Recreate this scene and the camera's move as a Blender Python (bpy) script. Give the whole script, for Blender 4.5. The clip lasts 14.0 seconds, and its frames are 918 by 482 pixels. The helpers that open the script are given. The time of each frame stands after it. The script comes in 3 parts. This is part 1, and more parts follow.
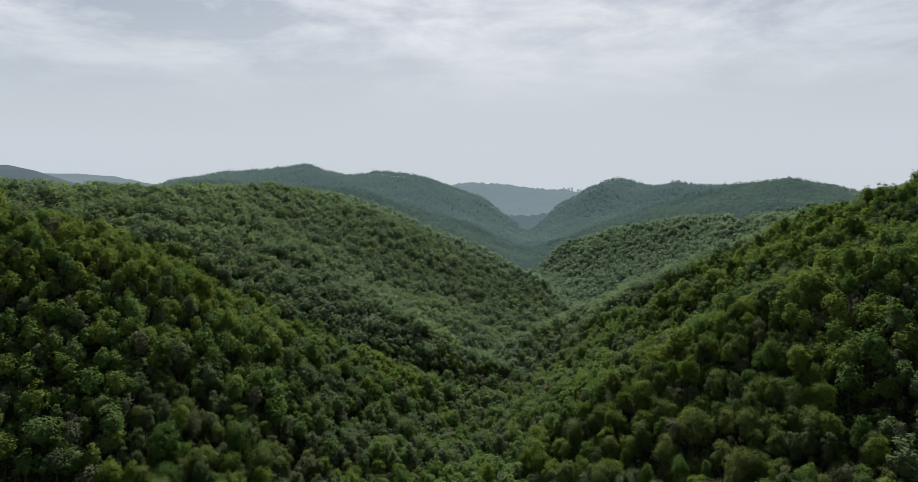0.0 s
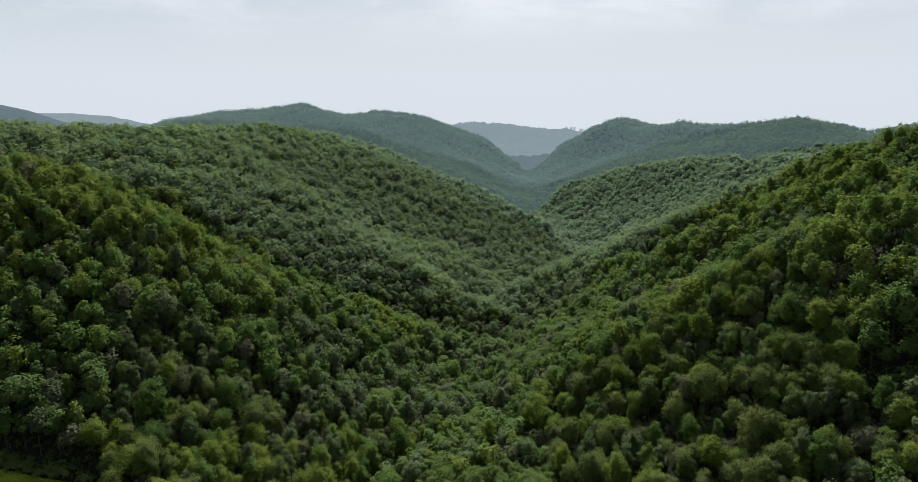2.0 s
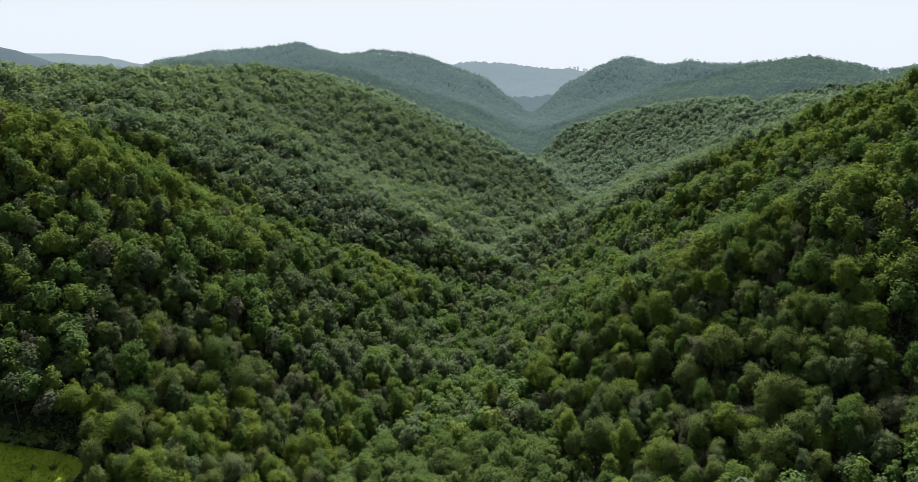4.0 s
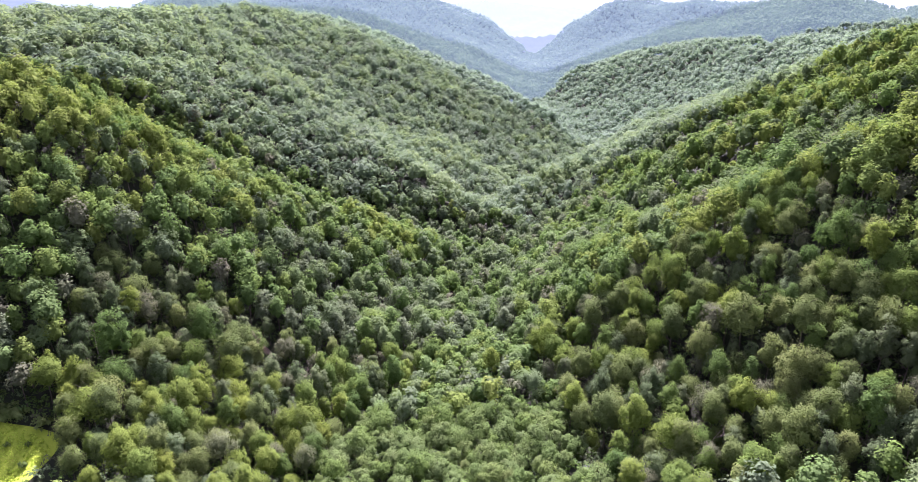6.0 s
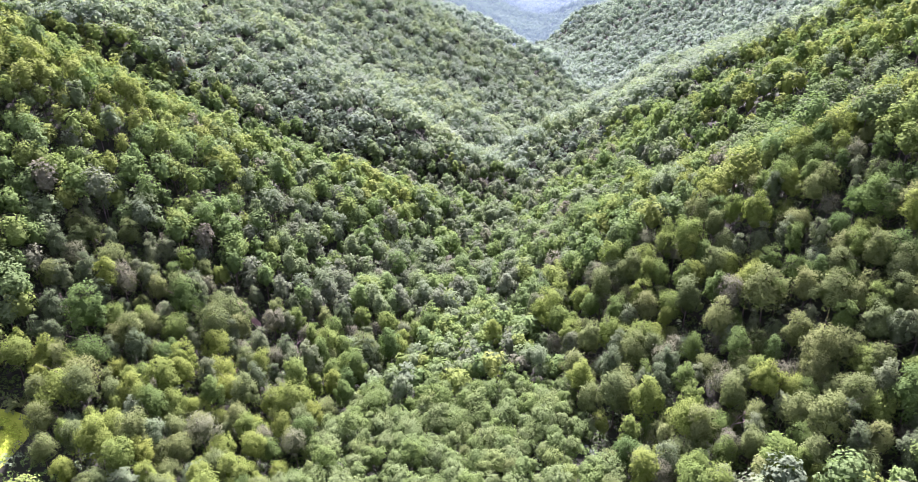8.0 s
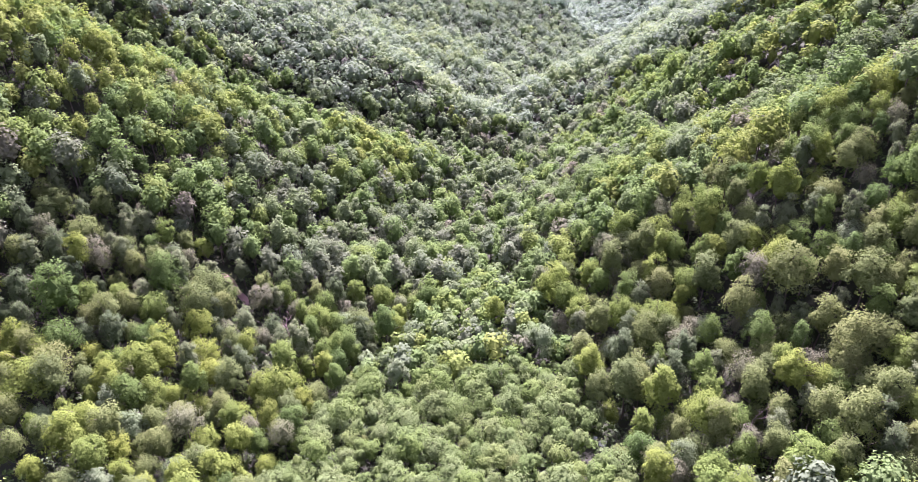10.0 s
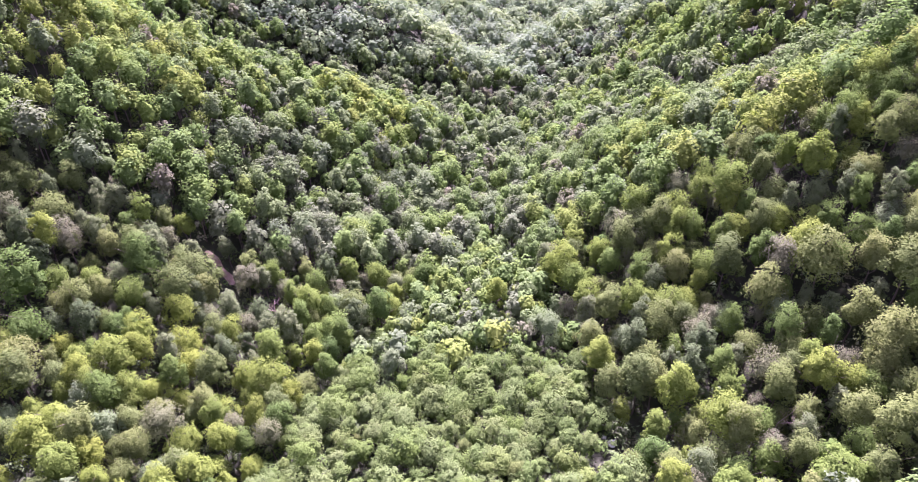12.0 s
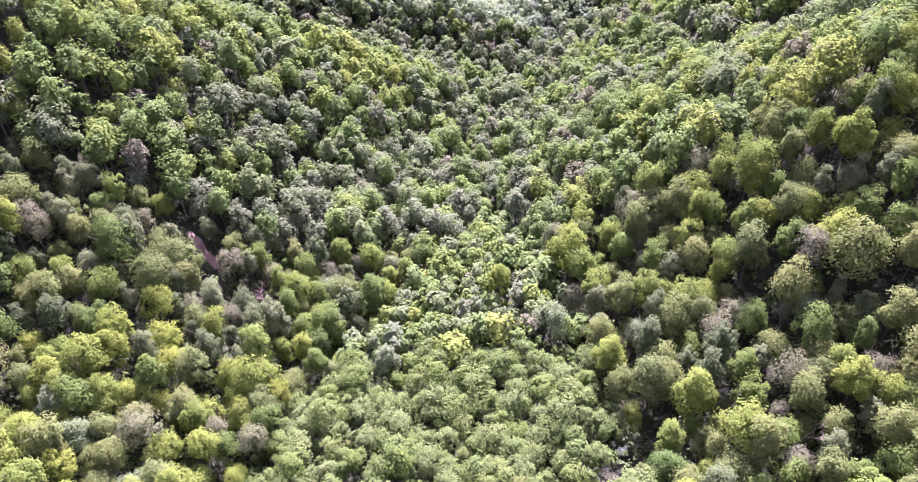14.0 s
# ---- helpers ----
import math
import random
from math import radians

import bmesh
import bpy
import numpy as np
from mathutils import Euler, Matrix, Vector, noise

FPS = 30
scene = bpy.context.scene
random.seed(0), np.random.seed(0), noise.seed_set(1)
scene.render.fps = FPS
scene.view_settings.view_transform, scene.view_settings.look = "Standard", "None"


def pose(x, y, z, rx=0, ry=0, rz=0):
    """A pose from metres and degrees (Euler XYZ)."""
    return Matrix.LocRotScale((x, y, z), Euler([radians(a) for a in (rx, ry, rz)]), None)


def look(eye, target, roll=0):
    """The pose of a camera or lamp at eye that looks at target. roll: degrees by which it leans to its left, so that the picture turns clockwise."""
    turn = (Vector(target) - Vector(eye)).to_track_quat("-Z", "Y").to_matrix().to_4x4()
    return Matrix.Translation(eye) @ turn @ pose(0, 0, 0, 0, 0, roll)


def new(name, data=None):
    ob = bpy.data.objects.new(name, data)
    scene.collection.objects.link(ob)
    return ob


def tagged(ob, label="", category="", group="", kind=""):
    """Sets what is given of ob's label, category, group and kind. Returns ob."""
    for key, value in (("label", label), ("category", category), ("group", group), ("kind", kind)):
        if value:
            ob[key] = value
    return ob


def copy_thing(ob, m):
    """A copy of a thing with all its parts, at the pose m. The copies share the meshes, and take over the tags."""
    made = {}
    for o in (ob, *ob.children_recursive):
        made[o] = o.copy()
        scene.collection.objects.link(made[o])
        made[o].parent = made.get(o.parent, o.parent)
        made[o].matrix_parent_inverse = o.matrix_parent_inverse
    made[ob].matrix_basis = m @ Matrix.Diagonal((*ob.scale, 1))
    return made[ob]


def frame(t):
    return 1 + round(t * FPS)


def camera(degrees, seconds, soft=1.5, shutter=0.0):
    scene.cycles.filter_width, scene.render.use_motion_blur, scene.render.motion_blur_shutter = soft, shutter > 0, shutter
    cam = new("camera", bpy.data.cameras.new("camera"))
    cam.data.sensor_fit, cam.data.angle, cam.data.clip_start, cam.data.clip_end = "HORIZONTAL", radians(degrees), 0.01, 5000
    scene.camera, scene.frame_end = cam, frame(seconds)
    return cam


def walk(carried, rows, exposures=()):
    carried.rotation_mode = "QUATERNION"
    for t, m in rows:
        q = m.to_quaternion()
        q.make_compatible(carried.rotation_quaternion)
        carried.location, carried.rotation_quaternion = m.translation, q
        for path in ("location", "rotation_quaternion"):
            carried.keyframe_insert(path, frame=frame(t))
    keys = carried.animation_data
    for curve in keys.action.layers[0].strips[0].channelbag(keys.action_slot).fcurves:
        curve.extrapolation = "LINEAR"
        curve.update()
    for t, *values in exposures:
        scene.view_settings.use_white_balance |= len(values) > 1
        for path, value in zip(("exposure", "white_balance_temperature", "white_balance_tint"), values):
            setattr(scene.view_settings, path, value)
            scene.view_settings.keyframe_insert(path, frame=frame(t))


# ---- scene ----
cam = camera(69.41, 14.0, 0.85)
# seconds, place, yaw, pitch and roll of a steady forward flight that slowly tilts down
ROWS = [
    (0.0, -0.000, 0.00, 115.00, 0.00, -5.60, -0.00),
    (0.5, 0.089, 3.67, 115.17, 0.02, -6.91, 0.01),
    (1.0, 0.184, 7.37, 115.32, 0.03, -8.20, 0.03),
    (1.5, 0.286, 11.10, 115.46, 0.04, -9.48, 0.05),
    (2.0, 0.393, 14.87, 115.59, 0.06, -10.75, 0.07),
    (2.5, 0.506, 18.67, 115.70, 0.07, -12.01, 0.10),
    (3.0, 0.624, 22.50, 115.81, 0.09, -13.25, 0.12),
    (3.5, 0.747, 26.35, 115.90, 0.10, -14.49, 0.15),
    (4.0, 0.875, 30.23, 115.98, 0.12, -15.72, 0.19),
    (4.7, 1.061, 35.69, 116.08, 0.14, -17.42, 0.24),
    (5.4, 1.254, 41.20, 116.16, 0.16, -19.12, 0.29),
    (6.0, 1.425, 45.94, 116.22, 0.18, -20.56, 0.34),
    (6.5, 1.570, 49.91, 116.26, 0.19, -21.75, 0.38),
    (7.0, 1.719, 53.89, 116.29, 0.21, -22.94, 0.43),
    (7.5, 1.869, 57.88, 116.32, 0.23, -24.13, 0.47),
    (8.0, 2.022, 61.88, 116.34, 0.24, -25.31, 0.52),
    (8.7, 2.239, 67.49, 116.36, 0.27, -26.96, 0.59),
    (9.4, 2.457, 73.11, 116.38, 0.30, -28.61, 0.66),
    (10.0, 2.646, 77.93, 116.39, 0.32, -30.03, 0.72),
    (10.5, 2.804, 81.94, 116.40, 0.34, -31.20, 0.77),
    (11.0, 2.962, 85.95, 116.40, 0.36, -32.38, 0.82),
    (11.5, 3.120, 89.95, 116.41, 0.39, -33.56, 0.87),
    (12.0, 3.277, 93.94, 116.41, 0.41, -34.75, 0.92),
    (12.5, 3.433, 97.93, 116.42, 0.44, -35.93, 0.97),
    (13.0, 3.588, 101.90, 116.43, 0.46, -37.12, 1.02),
    (13.5, 3.741, 105.86, 116.44, 0.49, -38.32, 1.07),
    (14.0, 3.892, 109.81, 116.45, 0.52, -39.52, 1.12),
]
EXPOSURES = [(0.0, 0.72, 6500, 10), (1.5, 0.9, 6500, 10), (3.0, 1.08, 6500, 10), (4.3, 1.38, 6500, 13), (6.1, 2.86, 5850, 48), (8.2, 3.18, 5800, 56), (10.3, 3.28, 5820, 67), (14.0, 3.34, 5850, 71)]
walk(cam, [(t, pose(x, y, z, 90 + pitch, roll, yaw)) for t, x, y, z, yaw, pitch, roll in ROWS], EXPOSURES)

# ---------------------------------------------------------------- light
SUN_ELEVATION, SUN_AZIMUTH = 44.0, 5.0     # degrees; azimuth from straight ahead, to the right positive


def build_light():
    e, a = radians(SUN_ELEVATION), radians(SUN_AZIMUTH)
    away = Vector((math.sin(a) * math.cos(e), math.cos(a) * math.cos(e), math.sin(e)))
    lamp = bpy.data.lights.new("sun", "SUN")
    lamp.energy, lamp.angle, lamp.color = 4.7, radians(3.0), (1.0, 0.955, 0.89)
    new("sun", lamp).matrix_world = look(away * 400, (0, 0, 0))
    world = bpy.data.worlds.new("sky")
    scene.world = world
    world.use_nodes = True
    t = world.node_tree
    t.nodes.clear()
    out = t.nodes.new("ShaderNodeOutputWorld")
    back = t.nodes.new("ShaderNodeBackground")
    sky = t.nodes.new("ShaderNodeTexSky")
    sky.sky_type, sky.sun_disc = "NISHITA", False
    sky.sun_elevation, sky.sun_rotation = e, a
    sky.air_density, sky.dust_density, sky.altitude = 1.0, 2.0, 300
    gain = t.nodes.new("ShaderNodeVectorMath")
    gain.operation = "SCALE"
    gain.inputs["Scale"].default_value = 0.06
    # thin high cloud
    co = t.nodes.new("ShaderNodeTexCoord")
    split = t.nodes.new("ShaderNodeSeparateXYZ")
    flat = t.nodes.new("ShaderNodeVectorMath")
    flat.operation = "MULTIPLY"
    flat.inputs[1].default_value = (1.0, 1.0, 3.4)
    n1 = t.nodes.new("ShaderNodeTexNoise")
    n1.inputs["Scale"].default_value, n1.inputs["Detail"].default_value, n1.inputs["Roughness"].default_value = 4.6, 10, 0.62
    n1.inputs["Distortion"].default_value = 0.25
    r1 = t.nodes.new("ShaderNodeValToRGB")
    r1.color_ramp.elements[0].position, r1.color_ramp.elements[1].position = 0.43, 0.66
    # the haze whitens the sky towards the horizon
    rise = t.nodes.new("ShaderNodeMapRange")
    rise.inputs["From Min"].default_value, rise.inputs["From Max"].default_value = 0.05, 0.38
    rise.inputs["To Min"].default_value, rise.inputs["To Max"].default_value = 0.97, 0.0
    haze = t.nodes.new("ShaderNodeMix")
    haze.data_type = "RGBA"
    haze.inputs["B"].default_value = (0.596, 0.65, 0.714, 1)
    cloud = t.nodes.new("ShaderNodeMix")
    cloud.data_type = "RGBA"
    cloud.inputs["B"].default_value = (0.80, 0.83, 0.875, 1)
    fade = t.nodes.new("ShaderNodeMapRange")
    fade.inputs["From Min"].default_value, fade.inputs["From Max"].default_value = 0.09, 0.22
    thick = t.nodes.new("ShaderNodeMath")
    thick.operation = "MULTIPLY"
    L = t.links.new
    L(co.outputs["Generated"], split.inputs[0])
    L(co.outputs["Generated"], flat.inputs[0])
    L(flat.outputs[0], n1.inputs["Vector"]), L(n1.outputs["Fac"], r1.inputs[0])
    L(sky.outputs[0], gain.inputs[0]), L(gain.outputs[0], haze.inputs["A"])
    L(split.outputs["Z"], rise.inputs["Value"]), L(rise.outputs[0], haze.inputs["Factor"])
    L(haze.outputs["Result"], cloud.inputs["A"])
    L(split.outputs["Z"], fade.inputs["Value"])
    L(r1.outputs[0], thick.inputs[0]), L(fade.outputs[0], thick.inputs[1])
    L(thick.outputs[0], cloud.inputs["Factor"])
    # a hazy sky is brightest on the sun's side
    side = t.nodes.new("ShaderNodeMapRange")
    side.inputs["From Min"].default_value, side.inputs["From Max"].default_value = -0.9, 0.7
    side.inputs["To Min"].default_value, side.inputs["To Max"].default_value = 0.24, 0.60
    dim = t.nodes.new("ShaderNodeVectorMath")
    dim.operation = "SCALE"
    L(split.outputs["Y"], side.inputs["Value"]), L(side.outputs[0], dim.inputs["Scale"])
    L(cloud.outputs["Result"], dim.inputs[0])
    L(dim.outputs[0], back.inputs[0]), L(back.outputs[0], out.inputs[0])


build_light()


# ---------------------------------------------------------------- materials
def material(name):
    m = bpy.data.materials.new(name)
    m.use_nodes = True
    m.node_tree.nodes.clear()
    return m, m.node_tree


def ramp(t, stops, source=None):
    r = t.nodes.new("ShaderNodeValToRGB")
    els = r.color_ramp.elements
    els[0].position, els[0].color = stops[0][0], (*stops[0][1], 1)
    els[1].position, els[1].color = stops[-1][0], (*stops[-1][1], 1)
    for at, c in stops[1:-1]:
        els.new(at).color = (*c, 1)
    if source:
        t.links.new(source, r.inputs[0])
    return r.outputs[0]


def node(t, kind, **values):
    n = t.nodes.new(kind)
    for key, value in values.items():
        n.inputs[key].default_value = value
    return n


PALETTE = [(0.0, (0.078, 0.080, 0.050)), (0.10, (0.070, 0.080, 0.044)), (0.2, (0.055, 0.078, 0.040)), (0.38, (0.064, 0.092, 0.036)),
           (0.55, (0.050, 0.086, 0.023)), (0.75, (0.062, 0.097, 0.023)), (0.9, (0.074, 0.105, 0.023)), (1.0, (0.085, 0.112, 0.024))]
# leaf colours greyed and paled to paint haze over the middle and farther hills
HAZE_MID = [(0.0, (0.097, 0.114, 0.075)), (0.2, (0.079, 0.109, 0.070)), (0.5, (0.082, 0.116, 0.065)), (1.0, (0.100, 0.133, 0.060))]
HAZE_FAR = [(0.0, (0.090, 0.120, 0.090)), (1.0, (0.094, 0.135, 0.090))]

# blued for haze as well, but darker, since a glow comes on top
DUSKY = [(0.0, (0.052, 0.072, 0.052)), (1.0, (0.064, 0.092, 0.056))]


def leaf_material(name, stops, single, through_share=0.72, gloss=0.005, haze_glow=None):
    """Thin leaves: matt on top, letting light through, with a faint waxy gloss. A tree's own colour comes from its tint."""
    m, t = material(name)
    L = t.links.new
    if single:
        src = node(t, "ShaderNodeObjectInfo").outputs["Random"]
    else:
        a = node(t, "ShaderNodeAttribute")
        a.attribute_name = "tint"
        src = a.outputs["Fac"]
    tone = ramp(t, stops, src)
    geo = node(t, "ShaderNodeNewGeometry")
    vary = node(t, "ShaderNodeMapRange", **{"To Min": 0.9, "To Max": 1.1})
    L(geo.outputs["Random Per Island"], vary.inputs["Value"])
    spots = node(t, "ShaderNodeTexNoise", Scale=0.8, Detail=3.0)
    L(geo.outputs["Position"], spots.inputs["Vector"])
    spot = node(t, "ShaderNodeMapRange", **{"From Min": 0.3, "From Max": 0.7, "To Min": 0.88, "To Max": 1.12})
    L(spots.outputs["Fac"], spot.inputs["Value"])
    mul = node(t, "ShaderNodeMath")
    mul.operation = "MULTIPLY"
    L(vary.outputs[0], mul.inputs[0]), L(spot.outputs[0], mul.inputs[1])
    col = node(t, "ShaderNodeVectorMath")
    col.operation = "SCALE"
    L(tone, col.inputs[0]), L(mul.outputs[0], col.inputs["Scale"])
    lit = node(t, "ShaderNodeVectorMath")
    lit.operation = "MULTIPLY"
    lit.inputs[1].default_value = (1.02 * through_share, 1.1 * through_share, 0.8 * through_share)
    L(col.outputs[0], lit.inputs[0])
    d = node(t, "ShaderNodeBsdfDiffuse")
    tr = node(t, "ShaderNodeBsdfTranslucent")
    g = node(t, "ShaderNodeBsdfGlossy", Roughness=0.8)
    g.inputs["Color"].default_value = (0.8, 0.85, 0.9, 1)
    L(col.outputs[0], d.inputs[0]), L(lit.outputs[0], tr.inputs[0])
    # what a leaf reflects and what it lets through come on top of each other
    m1, m2 = node(t, "ShaderNodeAddShader"), node(t, "ShaderNodeMixShader", Fac=gloss)
    L(d.outputs[0], m1.inputs[0]), L(tr.outputs[0], m1.inputs[1])
    L(m1.outputs[0], m2.inputs[1]), L(g.outputs[0], m2.inputs[2])
    out = node(t, "ShaderNodeOutputMaterial")
    last = m2.outputs[0]
    # haze over distant leaves, added as emitted light
    if haze_glow:
        em = node(t, "ShaderNodeEmission", Strength=1.0)
        em.inputs[0].default_value = (*haze_glow, 1)
        add = node(t, "ShaderNodeAddShader")
        L(last, add.inputs[0]), L(em.outputs[0], add.inputs[1])
        last = add.outputs[0]
    L(last, out.inputs[0])
    return m


def rough_material(name, stops, scale, detail_scale, bump=0.3, haze_glow=None):
    m, t = material(name)
    L = t.links.new
    geo = node(t, "ShaderNodeNewGeometry")
    n1 = node(t, "ShaderNodeTexNoise", Scale=scale, Detail=4.0)
    n2 = node(t, "ShaderNodeTexNoise", Scale=detail_scale, Detail=6.0, Roughness=0.7)
    L(geo.outputs["Position"], n1.inputs["Vector"]), L(geo.outputs["Position"], n2.inputs["Vector"])
    mid = node(t, "ShaderNodeMix", Factor=0.55)
    L(n1.outputs["Fac"], mid.inputs["A"]), L(n2.outputs["Fac"], mid.inputs["B"])
    c = ramp(t, stops, mid.outputs["Result"])
    b = node(t, "ShaderNodeBsdfPrincipled", Roughness=0.9)
    b.inputs["Specular IOR Level"].default_value = 0.0 if haze_glow else 0.06
    L(c, b.inputs["Base Color"])
    bp = node(t, "ShaderNodeBump", Strength=bump, Distance=0.3)
    L(n2.outputs["Fac"], bp.inputs["Height"]), L(bp.outputs[0], b.inputs["Normal"])
    # emission that stands in for haze on distant surfaces
    if haze_glow:
        b.inputs["Emission Color"].default_value, b.inputs["Emission Strength"].default_value = (*haze_glow, 1), 1.0
    L(b.outputs[0], node(t, "ShaderNodeOutputMaterial").inputs[0])
    return m


FLOOR = rough_material("forest_floor", [(0.35, (0.022, 0.024, 0.017)), (0.5, (0.030, 0.034, 0.022)), (0.62, (0.028, 0.042, 0.018)), (0.75, (0.042, 0.058, 0.024))], 0.06, 0.9)
BARK = rough_material("bark", [(0.35, (0.055, 0.045, 0.036)), (0.6, (0.13, 0.11, 0.09)), (0.75, (0.19, 0.17, 0.145))], 0.8, 5.0)
LEAF_WOODS = leaf_material("leaves_woods", PALETTE, False)
# the next two hold the haze of distance in their leaf colour
LEAF_FAR = leaf_material("leaves_hill_forest", HAZE_MID, False, 0.75, gloss=0.003)
LEAF_PALE = leaf_material("leaves_ridge_forest", HAZE_FAR, False, 0.8, gloss=0.003)
# woods and land far off: a bluish emission imitates the haze before them
LEAF_BACK = leaf_material("leaves_backdrop", DUSKY, False, 0.6, gloss=0.003, haze_glow=(0.021, 0.033, 0.038))
LEAF_FAINT = leaf_material("leaves_backdrop_far", DUSKY, False, 0.6, gloss=0.01, haze_glow=(0.033, 0.049, 0.060))
BACK_FLOOR = rough_material("backdrop_floor", [(0.3, (0.030, 0.042, 0.032)), (0.7, (0.044, 0.060, 0.040))], 0.01, 0.07, haze_glow=(0.024, 0.036, 0.043))
HAZY_HILL = rough_material("backdrop_woods", [(0.3, (0.014, 0.020, 0.016)), (0.7, (0.030, 0.040, 0.032))], 0.01, 0.07, haze_glow=(0.052, 0.070, 0.092))
PALE_HILL = rough_material("backdrop_horizon", [(0.3, (0.02, 0.028, 0.016)), (0.7, (0.04, 0.05, 0.03))], 0.01, 0.05, haze_glow=(0.094, 0.123, 0.159))

